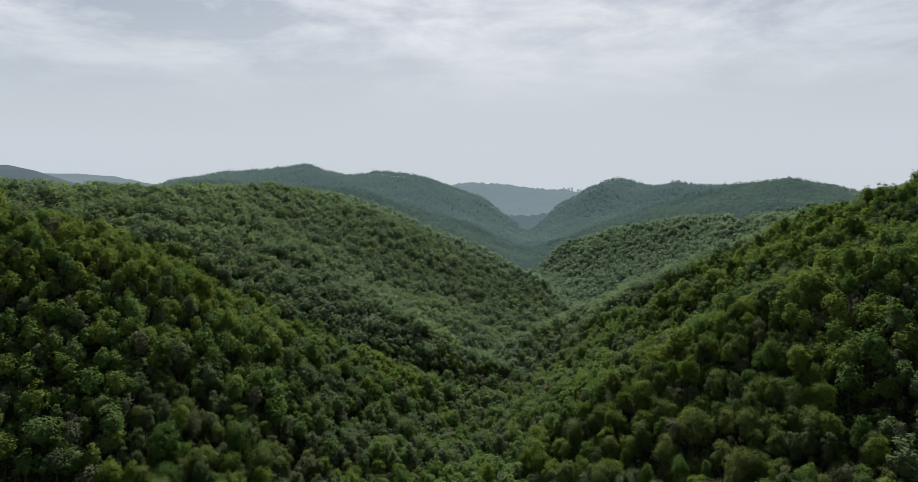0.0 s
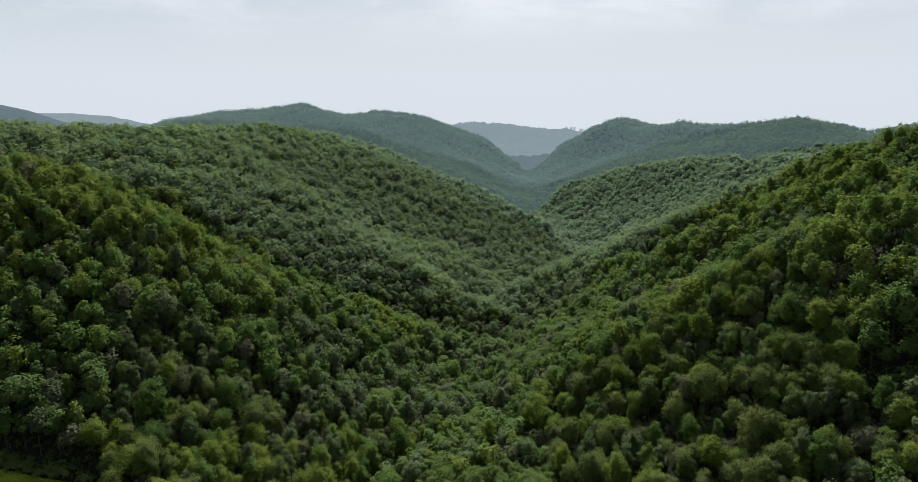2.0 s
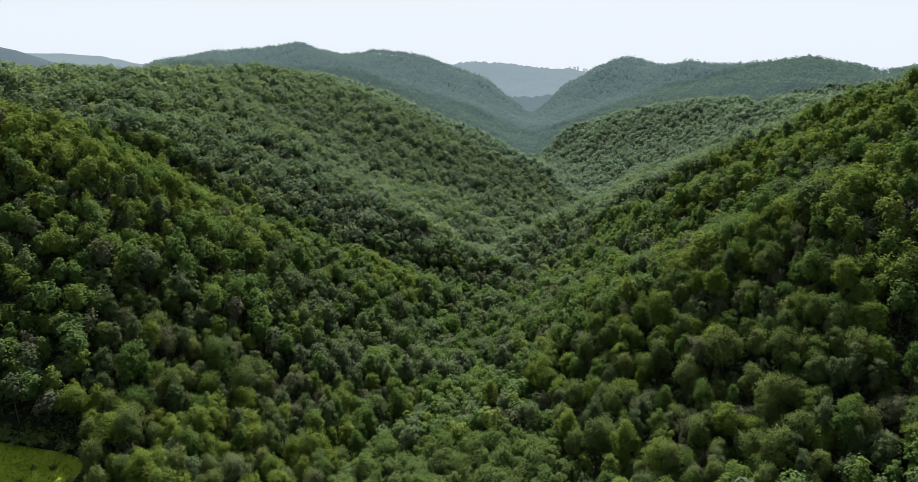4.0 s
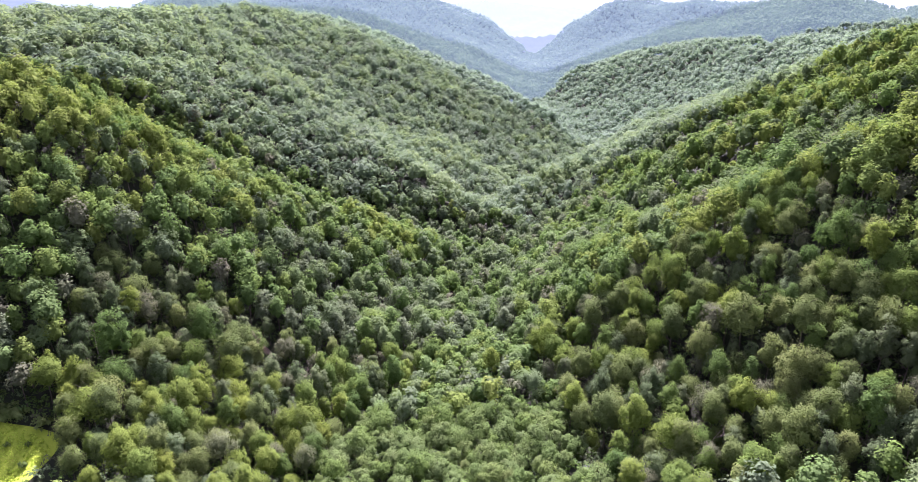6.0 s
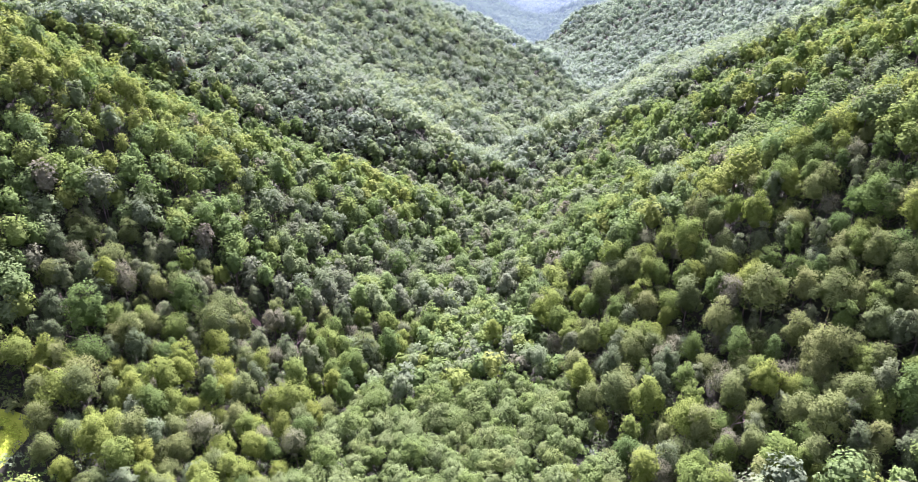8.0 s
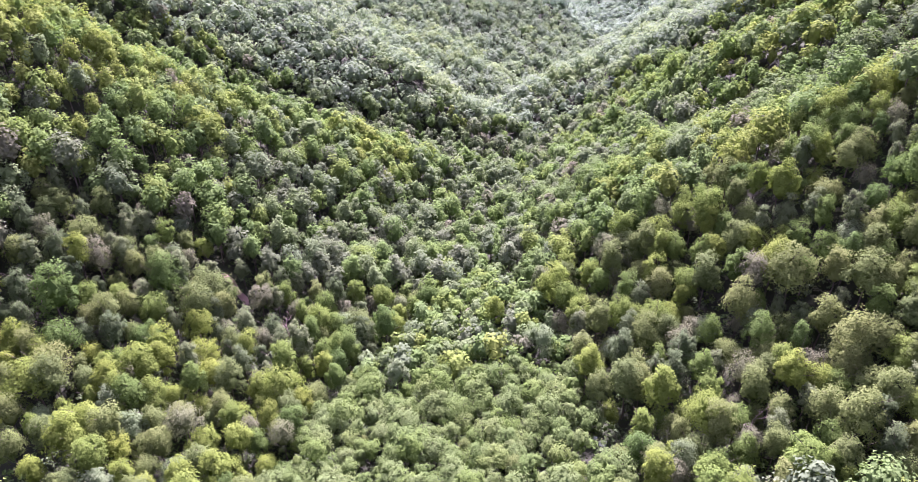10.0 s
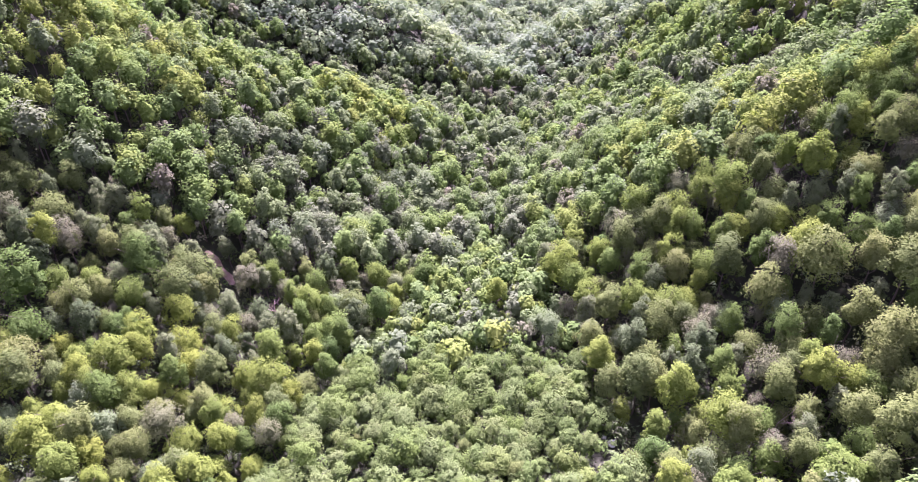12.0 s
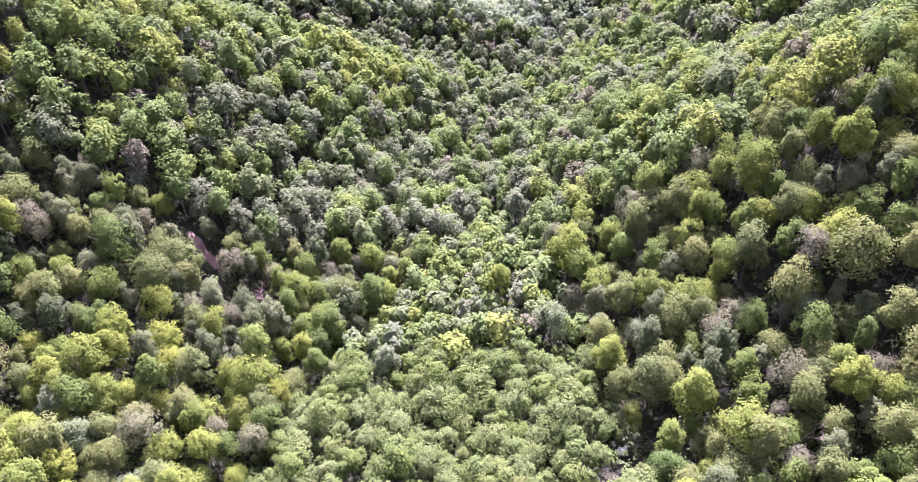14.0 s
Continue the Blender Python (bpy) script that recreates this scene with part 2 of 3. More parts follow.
# ---------------------------------------------------------------- terrain
# crest and valley lines of the land, metres: x, y, height of the tree tops along them
LAND = {
    "stream_main": [(-8, -300, 27), (-8, 60, 11), (-2, 190, 7), (8, 260, 2), (8, 330, -8), (26, 396, -17), (47, 424, -17), (20, 452, -16), (12, 492, -23), (46, 545, -31), (112, 625, -35), (130, 800, -37), (140, 1000, -38), (150, 1300, -37), (175, 1800, -35), (190, 2100, -31)],
    "ridge_left_near": [(-420, 340, 140), (-300, 325, 123), (-213, 310, 104), (-169, 296, 95), (-146, 288, 87), (-124, 291, 78), (-109, 303, 61), (-91, 322, 48), (-70, 334, 34), (-42, 338, 23), (-19, 347, 10)],
    "hollow_left": [(-260, 190, 55), (-170, 178, 31), (-114, 180, 20), (-89, 177, 20), (-67, 185, 15), (-45, 190, 8)],
    "face_left": [(-130, 230, 55), (-108, 243, 45), (-81, 249, 34), (-98, 211, 27), (-62, 229, 16), (-48, 254, 12), (-40, 232, 8), (-30, 268, 7), (-20, 292, 4)],
    "ridge_right_near": [(330, 250, 155), (230, 244, 121), (146, 238, 92), (118, 246, 75), (100, 251, 62), (82, 268, 49), (66, 284, 37), (46, 284, 23), (26, 288, 7)],
    "face_right": [(130, 225, 78), (98, 230, 61), (87, 221, 50), (72, 236, 46), (46, 244, 27), (65, 219, 31), (61, 176, 22), (81, 167, 27), (140, 155, 49)],
    "gully_right": [(330, 295, 120), (225, 283, 85), (155, 282, 62), (112, 292, 44), (72, 306, 26), (34, 320, 5)],
    "face_right_far": [(185, 319, 96), (169, 336, 85), (148, 346, 72), (119, 342, 58), (103, 385, 38)],
    "gully_right_b": [(235, 358, 89), (205, 372, 75), (165, 390, 55), (128, 398, 36)],
    "ridge_right_far": [(400, 390, 153), (300, 392, 123), (216, 400, 93), (157, 430, 62), (112, 458, 36), (79, 472, 18), (54, 476, 6), (39, 474, -2)],
    "gully_left": [(-400, 395, 101), (-300, 382, 81), (-200, 365, 49), (-140, 378, 25), (-80, 402, 3), (-50, 416, -2), (-28, 412, -8), (-8, 408, -15), (16, 404, -16)],
    "spur_left": [(-128, 500, 55), (-83, 480, 36), (-60, 470, 28), (-30, 455, 17), (-2, 445, 6), (20, 437, -4), (30, 432, -9)],
    "ridge_left_mid": [(-520, 470, 125), (-400, 475, 115), (-290, 470, 106), (-234, 520, 106), (-199, 680, 105), (-161, 820, 97), (-100, 850, 78), (-25, 850, 48), (47, 820, 22), (97, 760, 1)],
    "face_left_mid": [(-186, 433, 76), (-121, 501, 52), (-66, 569, 23), (-20, 680, 37), (7, 541, -3)],
    "gully_right_mid": [(480, 560, 85), (330, 580, 53), (240, 590, 23), (170, 620, -5)],
    "ridge_right_mid": [(520, 720, 90), (420, 760, 70), (350, 830, 66), (336, 930, 66), (270, 1000, 50), (230, 1060, 30), (175, 1150, 2)],
    "face_right_mid": [(185, 680, 10)],
    "face_far_right": [(300, 1500, 17), (420, 1400, 53), (560, 1180, 57), (230, 1620, -5), (330, 1620, 37)],
    "face_far_left": [(-330, 1350, 73), (-120, 1450, 55), (40, 1500, 19), (-220, 1280, 43)],
    "gully_far_right": [(700, 900, 55), (520, 1080, 35), (330, 1230, 5), (220, 1320, -17)],
    "gully_far_left": [(-500, 900, 55), (-330, 1050, 40), (-150, 1150, 15), (20, 1250, -13)],
    "back_left_mid": [(-450, 620, 85), (-320, 640, 85), (-265, 760, 75), (-235, 900, 60), (-150, 960, 40)],
    "ridge_far_left": [(-768, 1600, 60), (-682, 1600, 97), (-571, 1630, 135), (-484, 1650, 135), (-384, 1660, 150), (-286, 1680, 125), (-200, 1700, 137), (-98, 1750, 117), (-6, 1780, 88), (57, 1800, 76), (107, 1830, 43), (159, 1870, 8), (204, 1900, -31)],
    "ridge_far_right": [(232, 1950, -41), (271, 1850, 35), (339, 1780, 78), (389, 1760, 100), (425, 1750, 113), (458, 1700, 93), (486, 1550, 99), (519, 1450, 76), (566, 1380, 97), (692, 1320, 107), (780, 1330, 95), (863, 1350, 93), (989, 1300, 122)],
    "ridge_horizon": [(-124, 3200, 62), (45, 3200, 93), (186, 3200, 84), (332, 3250, 67), (599, 3300, 46), (716, 3300, 2)],
    "ridge_left_distant": [(-1720, 2100, 172), (-1445, 2100, 144), (-1348, 2120, 135), (-1274, 2150, 111), (-1190, 2200, 69), (-1120, 2250, 28)],
    "ridge_left_horizon": [(-2288, 3500, 130), (-2134, 3500, 133), (-1889, 3500, 127), (-1705, 3500, 100), (-1599, 3500, 66), (-1463, 3500, 11)],
    "far_floor": [(-3500, 1500, 15), (-1500, 1300, 25), (-900, 1900, -35), (-700, 2600, -55), (-300, 2450, -35), (0, 2500, -10), (250, 2500, -3), (420, 2450, -10), (700, 2350, -35), (120, 2850, 30), (380, 2850, 23), (1500, 2000, -35), (3500, 2200, -5), (2500, 600, 175), (-2500, 500, 175), (-3500, 4700, -10), (-1500, 4700, -10), (0, 4700, -15), (1500, 4700, -15), (3500, 4700, -15), (0, 3900, -35), (-1800, -500, 175), (1800, -500, 175), (0, -500, 55), (700, 200, 185), (-700, 200, 185)],
}


def land_function():
    """A smooth surface through the crest and valley lines."""
    pts = []
    for name, line in LAND.items():
        if name.startswith("face") or name == "far_floor":
            pts += line
            continue
        step = 45 if sum(q[1] for q in line) / len(line) < 700 else 110
        pts.append(line[0])
        for a, b in zip(line, line[1:]):
            a, b = np.array(a, float), np.array(b, float)
            n = max(1, int(np.hypot(*(b - a)[:2]) // step))
            pts += [tuple(a + (b - a) * i / n) for i in range(1, n + 1)]
    c = np.array(pts, float)

    def features(q):
        r = np.sqrt(((q[:, None, :2] - c[None, :, :2]) ** 2).sum(-1) + 100.0)
        return np.hstack([r / 1000, np.ones((len(q), 1)), q[:, :2] / 1000])
    n = len(c)
    m = np.zeros((n + 3, n + 3))
    f = features(c)
    m[:n] = f
    m[n:, :n] = f[:, n:].T
    m[:n, :n] -= np.eye(n) * 0.004
    w = np.linalg.solve(m, np.concatenate([c[:, 2], np.zeros(3)]))

    def height(x, y):
        q = np.stack([np.ravel(x), np.ravel(y)], -1)
        return np.concatenate([features(q[i:i + 20000]) @ w for i in range(0, len(q), 20000)])
    return height


canopy = land_function()
STREAM = np.array([q[:2] for q in LAND["stream_main"]], float)


def valley_share(x, y):
    """1 on the shrubby valley floor, 0 on the slopes."""
    mid = np.interp(y, STREAM[:, 1], STREAM[:, 0])
    half = np.interp(y, [100, 170, 215, 245, 262, 290, 430], [46, 38, 25, 13, 3, -6, -6])
    return np.clip((half + 6 - np.abs(x - mid)) / 13, 0, 1)


def rolling(x, y):
    """Small hollows and humps of the slopes."""
    a = np.sin(x / 17 + 1.3 * np.sin(y / 29)) * np.sin(y / 21 + 1.1 * np.sin(x / 33 + 2)) * 1.6
    b = np.sin(x / 47 + np.sin(y / 61)) * np.sin(y / 55 + 1.7) * 2.2
    return 0.6 * (a + b) * np.clip(np.hypot(x, y) / 500, 0.5, 2.0)


def spurs(x, y):
    """Side ridges and gullies on the hills farther off."""
    a = np.abs(np.sin((0.75 * x + 0.66 * y) / 95 + 0.9 * np.sin(y / 210)))
    b = np.abs(np.sin((0.8 * x - 0.6 * y) / 120 + 0.8 * np.sin(x / 170 + 1)))
    return (11 * (0.6 - a) + 8 * (0.6 - b)) * np.clip((y - 640) / 400, 0, 1) * np.clip((3000 - y) / 500, 0, 1)


def ground_height(x, y):
    return spurs(x, y) + canopy(x, y) - 13.6 - np.clip((y - 600) / 100, 0, 4) + 7.6 * valley_share(x, y) + rolling(x, y) * (1 - 0.8 * valley_share(x, y))


def mesh_object(name, verts, faces, mats, parent=None, tint=None, index=None, smooth=False):
    me = bpy.data.meshes.new(name)
    verts, faces = np.asarray(verts, np.float32), np.asarray(faces, np.int32)
    k = faces.shape[1]
    me.vertices.add(len(verts)), me.loops.add(faces.size), me.polygons.add(len(faces))
    me.vertices.foreach_set("co", verts.ravel())
    me.loops.foreach_set("vertex_index", faces.ravel())
    me.polygons.foreach_set("loop_start", np.arange(0, faces.size, k, dtype=np.int32))
    me.polygons.foreach_set("loop_total", np.full(len(faces), k, np.int32))
    for m in mats:
        me.materials.append(m)
    if index is not None:
        me.polygons.foreach_set("material_index", np.asarray(index, np.int32))
    me.polygons.foreach_set("use_smooth", np.full(len(faces), smooth))
    if tint is not None:
        me.attributes.new("tint", "FLOAT", "FACE").data.foreach_set("value", np.asarray(tint, np.float32))
    me.update(calc_edges=True)
    ob = new(name, me)
    ob.parent = parent
    return ob


def sheet(xs, ys):
    gx, gy = np.meshgrid(xs, ys)
    n, m = gx.shape
    i = np.arange(n * m).reshape(n, m)
    faces = np.stack([i[:-1, :-1], i[:-1, 1:], i[1:, 1:], i[1:, :-1]], -1).reshape(-1, 4)
    return gx.ravel(), gy.ravel(), faces


def build_ground():
    xs = 150 * np.sinh(np.linspace(-3.85, 3.85, 201))
    ys = np.concatenate([np.linspace(-500, 100, 30)[:-1], np.linspace(100, 700, 95)[:-1], 700 + 300 * (np.exp(np.linspace(0, 2.68, 90)) - 1)])
    x, y, faces = sheet(xs, ys)
    z = ground_height(x, y)
    # past 1180 m the sheet takes the materials with haze as emission
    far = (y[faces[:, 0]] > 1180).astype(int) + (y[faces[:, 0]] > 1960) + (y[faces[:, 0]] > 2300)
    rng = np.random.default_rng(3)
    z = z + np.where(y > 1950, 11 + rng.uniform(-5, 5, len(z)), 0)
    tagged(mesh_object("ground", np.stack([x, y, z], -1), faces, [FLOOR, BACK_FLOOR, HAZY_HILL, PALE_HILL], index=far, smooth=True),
           "wooded hill country with dark leaf litter, valleys and ridges", "ground", kind="structure")


build_ground()

# ---------------------------------------------------------------- trees
def ball(fine):
    """Vertices and faces of a round ball, the dense heart of a crown."""
    bm = bmesh.new()
    bmesh.ops.create_icosphere(bm, subdivisions=fine, radius=1.0)
    v, f = np.array([q.co[:] for q in bm.verts]), np.array([[q.index for q in p.verts] for p in bm.faces])
    bm.free()
    return v, f


HEART = ball(1)


def crown(seed, boughs, per, leaf, half, high, low=0.25, droop=0.45, open_=0.0, core=True):
    """A crown, metres, foot of the tree at the origin: rounded boughs round a dome, each clad in leafy sprays."""
    rng = np.random.default_rng(seed)
    mid, tall = high * (1 + low) / 2, high * (1 - low) / 2
    k = np.arange(boughs) + 0.5
    up = 1 - k / boughs * (1 + droop)
    a = k * 2.39996 + rng.uniform(0, 6.28) + rng.normal(0, 0.25, boughs)
    flat = np.sqrt(np.clip(1 - up ** 2, 0, 1))
    flat *= 1 - 0.22 * np.clip(up, 0, 1)
    way = np.stack([flat * np.cos(a), flat * np.sin(a), up], -1)
    far = rng.uniform(0.46, 0.86, boughs)[:, None]
    c = way * far * np.array([half, half, tall]) + np.array([0, 0, mid])
    c[:, :2] = c[:, :2] * rng.uniform(0.84, 1.14, 2) + rng.normal(0, 0.09 * half, (boughs, 2)) + (c[:, 2:] - mid) / tall * rng.normal(0, 0.12 * half, 2)
    size = half * rng.uniform(0.26, 0.50, boughs)
    n = boughs * per
    q = rng.normal(size=(n, 3))
    q /= np.linalg.norm(q, axis=1)[:, None]
    side = np.repeat(way, per, 0)
    turn = (q * side).sum(1) < -0.25
    q[turn] = q[turn] - 2 * (q[turn] * side[turn]).sum(1)[:, None] * side[turn]
    under = q[:, 2] < -0.55
    q[under, 2] *= -1
    r = np.repeat(size, per)[:, None]
    wave = 1 + 0.2 * np.sin(5 * q[:, :1] + 3 * q[:, 2:] + np.repeat(rng.uniform(0, 6, boughs), per)[:, None])
    p = np.repeat(c, per, 0) + q * r * wave * (0.42 + (0.78 + open_) * rng.uniform(0, 1, (n, 1)) ** 0.6) * np.array([1, 1, 1.05])
    nrm = 0.4 * q + 0.5 * side + np.array([0, 0, 0.45]) + rng.normal(size=(n, 3)) * 0.24
    nrm /= np.linalg.norm(nrm, axis=1)[:, None]
    t1 = np.cross(nrm, rng.normal(size=(n, 3)))
    t1 /= np.linalg.norm(t1, axis=1)[:, None]
    t2 = np.cross(nrm, t1)
    s = leaf * rng.uniform(0.6, 1.35, (n, 1))
    v = np.stack([p + t1 * s, p - t1 * s * 0.7 + t2 * s * rng.uniform(0.5, 0.95, (n, 1)), p - t1 * s * rng.uniform(0.2, 0.8, (n, 1)) - t2 * s * rng.uniform(0.5, 0.95, (n, 1))], 1)
    if not core:
        return v.reshape(-1, 3), np.arange(3 * n).reshape(-1, 3)
    bv, bf = HEART
    inside = bv * rng.uniform(0.5, 0.62, (len(bv), 1)) * np.array([half, half, tall]) + np.array([0, 0, mid - 0.05 * tall])
    return np.concatenate([v.reshape(-1, 3), inside]), np.concatenate([np.arange(3 * n).reshape(-1, 3), bf + 3 * n])


def trunk_mesh(seed, high, foot, limbs=4, bare=False, parts=4, round_sides=6):
    """A tapered, slightly bent trunk with limbs."""
    rng = np.random.default_rng(seed)
    vs, fs = [], []

    def stick(a, b, ra, rb, sides=6):
        a, b = np.array(a, float), np.array(b, float)
        w = (b - a) / np.linalg.norm(b - a)
        u = np.cross(w, (0.3, 0.9, 0.1))
        u /= np.linalg.norm(u)
        s = np.cross(w, u)
        k = len(vs)
        for c, r in ((a, ra), (b, rb)):
            for i in range(sides):
                g = 2 * math.pi * i / sides
                vs.append(c + (u * math.cos(g) + s * math.sin(g)) * r)
        for i in range(sides):
            j = (i + 1) % sides
            fs.append((k + i, k + j, k + sides + j, k + sides + i))
    p, r = np.array([0, 0, -0.6]), foot
    knots = []
    for i in range(parts):
        q = p + np.array([rng.uniform(-0.25, 0.25), rng.uniform(-0.25, 0.25), (high * 0.8 + 0.6) / parts])
        stick(p, q, r, r * 0.72, round_sides)
        knots.append((q, r * 0.72))
        p, r = q, r * 0.72
    for i in range(limbs):
        base, br = knots[1 + i % 3]
        a = i * 2.3 + rng.uniform(0, 1)
        reach = high * rng.uniform(0.16, 0.28)
        tip = base + np.array([math.cos(a) * reach, math.sin(a) * reach, reach * rng.uniform(0.7, 1.2)])
        stick(base, tip, br * 0.6, br * 0.2, 5)
        if bare:
            for j in range(5):
                s = base + (tip - base) * (0.35 + 0.16 * j)
                t = s + np.array([rng.uniform(-1, 1), rng.uniform(-1, 1), rng.uniform(0.2, 1.2)]) * high * 0.11
                stick(s, t, br * 0.22, br * 0.07, 4)
                for h in range(2):
                    t2 = t + np.array([rng.uniform(-1, 1), rng.uniform(-1, 1), rng.uniform(0.1, 1)]) * high * 0.06
                    stick(s + (t - s) * 0.6, t2, br * 0.1, br * 0.04, 3)
    return np.array(vs), np.array(fs)


KINDS = {}


def tree_kind(name, label, stops, half, high, boughs, per, leaf, variants=6, low=0.25, droop=0.45, open_=0.0, through_share=0.72):
    """Meshes of one kind of tree, a few variants, crown and trunk."""
    mat = leaf_material("leaves_" + name, stops, True, through_share)
    made = []
    for i in range(variants):
        seed = len(KINDS) * 50 + i + 7
        v, f = crown(seed, boughs + i % 3, per, leaf, half * (0.86 + 0.06 * i), high * (1.06 - 0.03 * i), low, droop, open_)
        tv, tf = trunk_mesh(seed, high, high * 0.015)
        top = tagged(new(name), label, name.replace("_", " "), group=name.replace("_", " ") + "s of the valley head")
        mesh_object("trunk", tv, tf, [BARK], top, smooth=True)
        mesh_object("crown", v, f, [mat], top)
        made.append([top, False])
    KINDS[name] = made


tree_kind("shrub_tree", "low sage-green broadleaf tree on the valley floor", [(0.0, (0.048, 0.078, 0.020)), (0.3, (0.058, 0.086, 0.028)), (0.6, (0.052, 0.084, 0.018)), (0.85, (0.063, 0.089, 0.030)), (1.0, (0.066, 0.096, 0.023))], 2.1, 6.6, 11, 105, 0.15, low=0.12)
tree_kind("oak_tree", "green broadleaf tree in spring leaf on a hillside", [(0.0, (0.036, 0.066, 0.015)), (0.4, (0.050, 0.081, 0.016)), (0.8, (0.066, 0.096, 0.017)), (1.0, (0.081, 0.109, 0.018))], 2.9, 15.0, 22, 150, 0.18, low=0.26, droop=0.6)
tree_kind("alder_tree", "olive-green broadleaf tree with a domed crown", [(0.0, (0.045, 0.066, 0.020)), (0.5, (0.056, 0.077, 0.021)), (1.0, (0.069, 0.087, 0.025))], 3.2, 13.6, 22, 160, 0.18, low=0.24, droop=0.5)
tree_kind("poplar_tree", "dull grey-green tree with an upright crown", [(0.0, (0.035, 0.054, 0.021)), (0.5, (0.048, 0.068, 0.028)), (1.0, (0.064, 0.082, 0.036))], 2.4, 15.2, 22, 140, 0.17, low=0.22, droop=0.75)
tree_kind("budding_tree", "half-bare tree with pinkish grey buds", [(0.0, (0.060, 0.069, 0.034)), (0.5, (0.063, 0.069, 0.039)), (1.0, (0.062, 0.075, 0.034))], 2.9, 13.2, 20, 110, 0.15, low=0.28, open_=0.12)
tree_kind("pale_tree", "round pale green tree with whitish young leaves", [(0.0, (0.065, 0.095, 0.042)), (1.0, (0.077, 0.106, 0.051))], 3.3, 11.0, 20, 160, 0.18, low=0.16)
tree_kind("lime_tree", "bright yellow-green broadleaf tree in fresh leaf", [(0.0, (0.061, 0.089, 0.016)), (0.6, (0.071, 0.099, 0.016)), (1.0, (0.081, 0.105, 0.016))], 3.1, 13.0, 22, 155, 0.18, low=0.22)


def plant(name, x, y, z, s, rng):
    pool = KINDS[name]
    top = pool[rng.integers(len(pool))]
    m = Matrix.Translation((x, y, z)) @ Matrix.Rotation(rng.uniform(0, 6.283), 4, "Z") @ Matrix.Rotation(rng.uniform(-0.05, 0.05), 4, "X")
    if not top[1]:
        top[1], ob = True, top[0]
        ob.matrix_basis = m
    else:
        ob = copy_thing(top[0], m)
    ob.scale = (s * rng.uniform(0.9, 1.1), s * rng.uniform(0.9, 1.1), s)


def sites(rng, x0, x1, y0, y1, gap):
    """Uneven stand of trees: a jittered hexagonal spacing."""
    ys = np.arange(y0, y1, gap * 0.87)
    xs = np.arange(x0, x1, gap)
    gx, gy = np.meshgrid(xs, ys)
    gx = gx + (np.arange(len(ys)) % 2 * gap / 2)[:, None]
    gx = gx + rng.uniform(-0.3, 0.3, gx.shape) * gap
    gy = gy + rng.uniform(-0.3, 0.3, gy.shape) * gap
    return gx.ravel(), gy.ravel()


def seen_share(x, y, z):
    """How far (metres) the tree tops stand above the nearer ridges, from the flight's start and end; below 0 they are behind a ridge."""
    best = np.full(len(x), -1e9)
    for ex, ey, ez in ((0, 0, 115), (2, 60, 116), (4, 110, 116.5)):
        low = np.full(len(x), 1e9)
        for s in np.linspace(0.25, 0.97, 26):
            px, py = ex + (x - ex) * s, ey + (y - ey) * s
            low = np.minimum(low, (ez + (z - ez) * s - canopy(px, py)) / s)
        best = np.maximum(best, low)
    return best


MEADOW = (-122.0, 181.0, 20.0, 9.5)
TRACK = ((-69.5, 243.0), (-67.2, 241.6), (-65.2, 239.2), (-62.9, 237.8), (-61.4, 235.6))
STONES = (32.2, 182.3)
BARE = ((-61.1, 209.1), (-42.5, 193.6), (60.5, 176.8), (-79.0, 222.0), (-47.5, 226.0), (-104.0, 214.0))
# trees that stand out from the rest: kind, place, size
SINGLE = (("pale_tree", -14.7, 203.1, 1.0), ("lime_tree", 10.0, 224.5, 0.95), ("budding_tree", 108.4, 315.1, 1.0), ("oak_tree", -97.0, 209.5, 1.5),
          ("lime_tree", -55.5, 182.0, 0.95), ("lime_tree", -33.5, 221.5, 0.9), ("budding_tree", 62.3, 188.5, 1.1), ("alder_tree", 40.9, 197.0, 1.15),
          ("budding_tree", -46.5, 233.0, 0.9), ("pale_tree", 21.4, 212.0, 0.9), ("oak_tree", 55.2, 186.5, 0.95), ("budding_tree", 75.0, 186.0, 1.0))


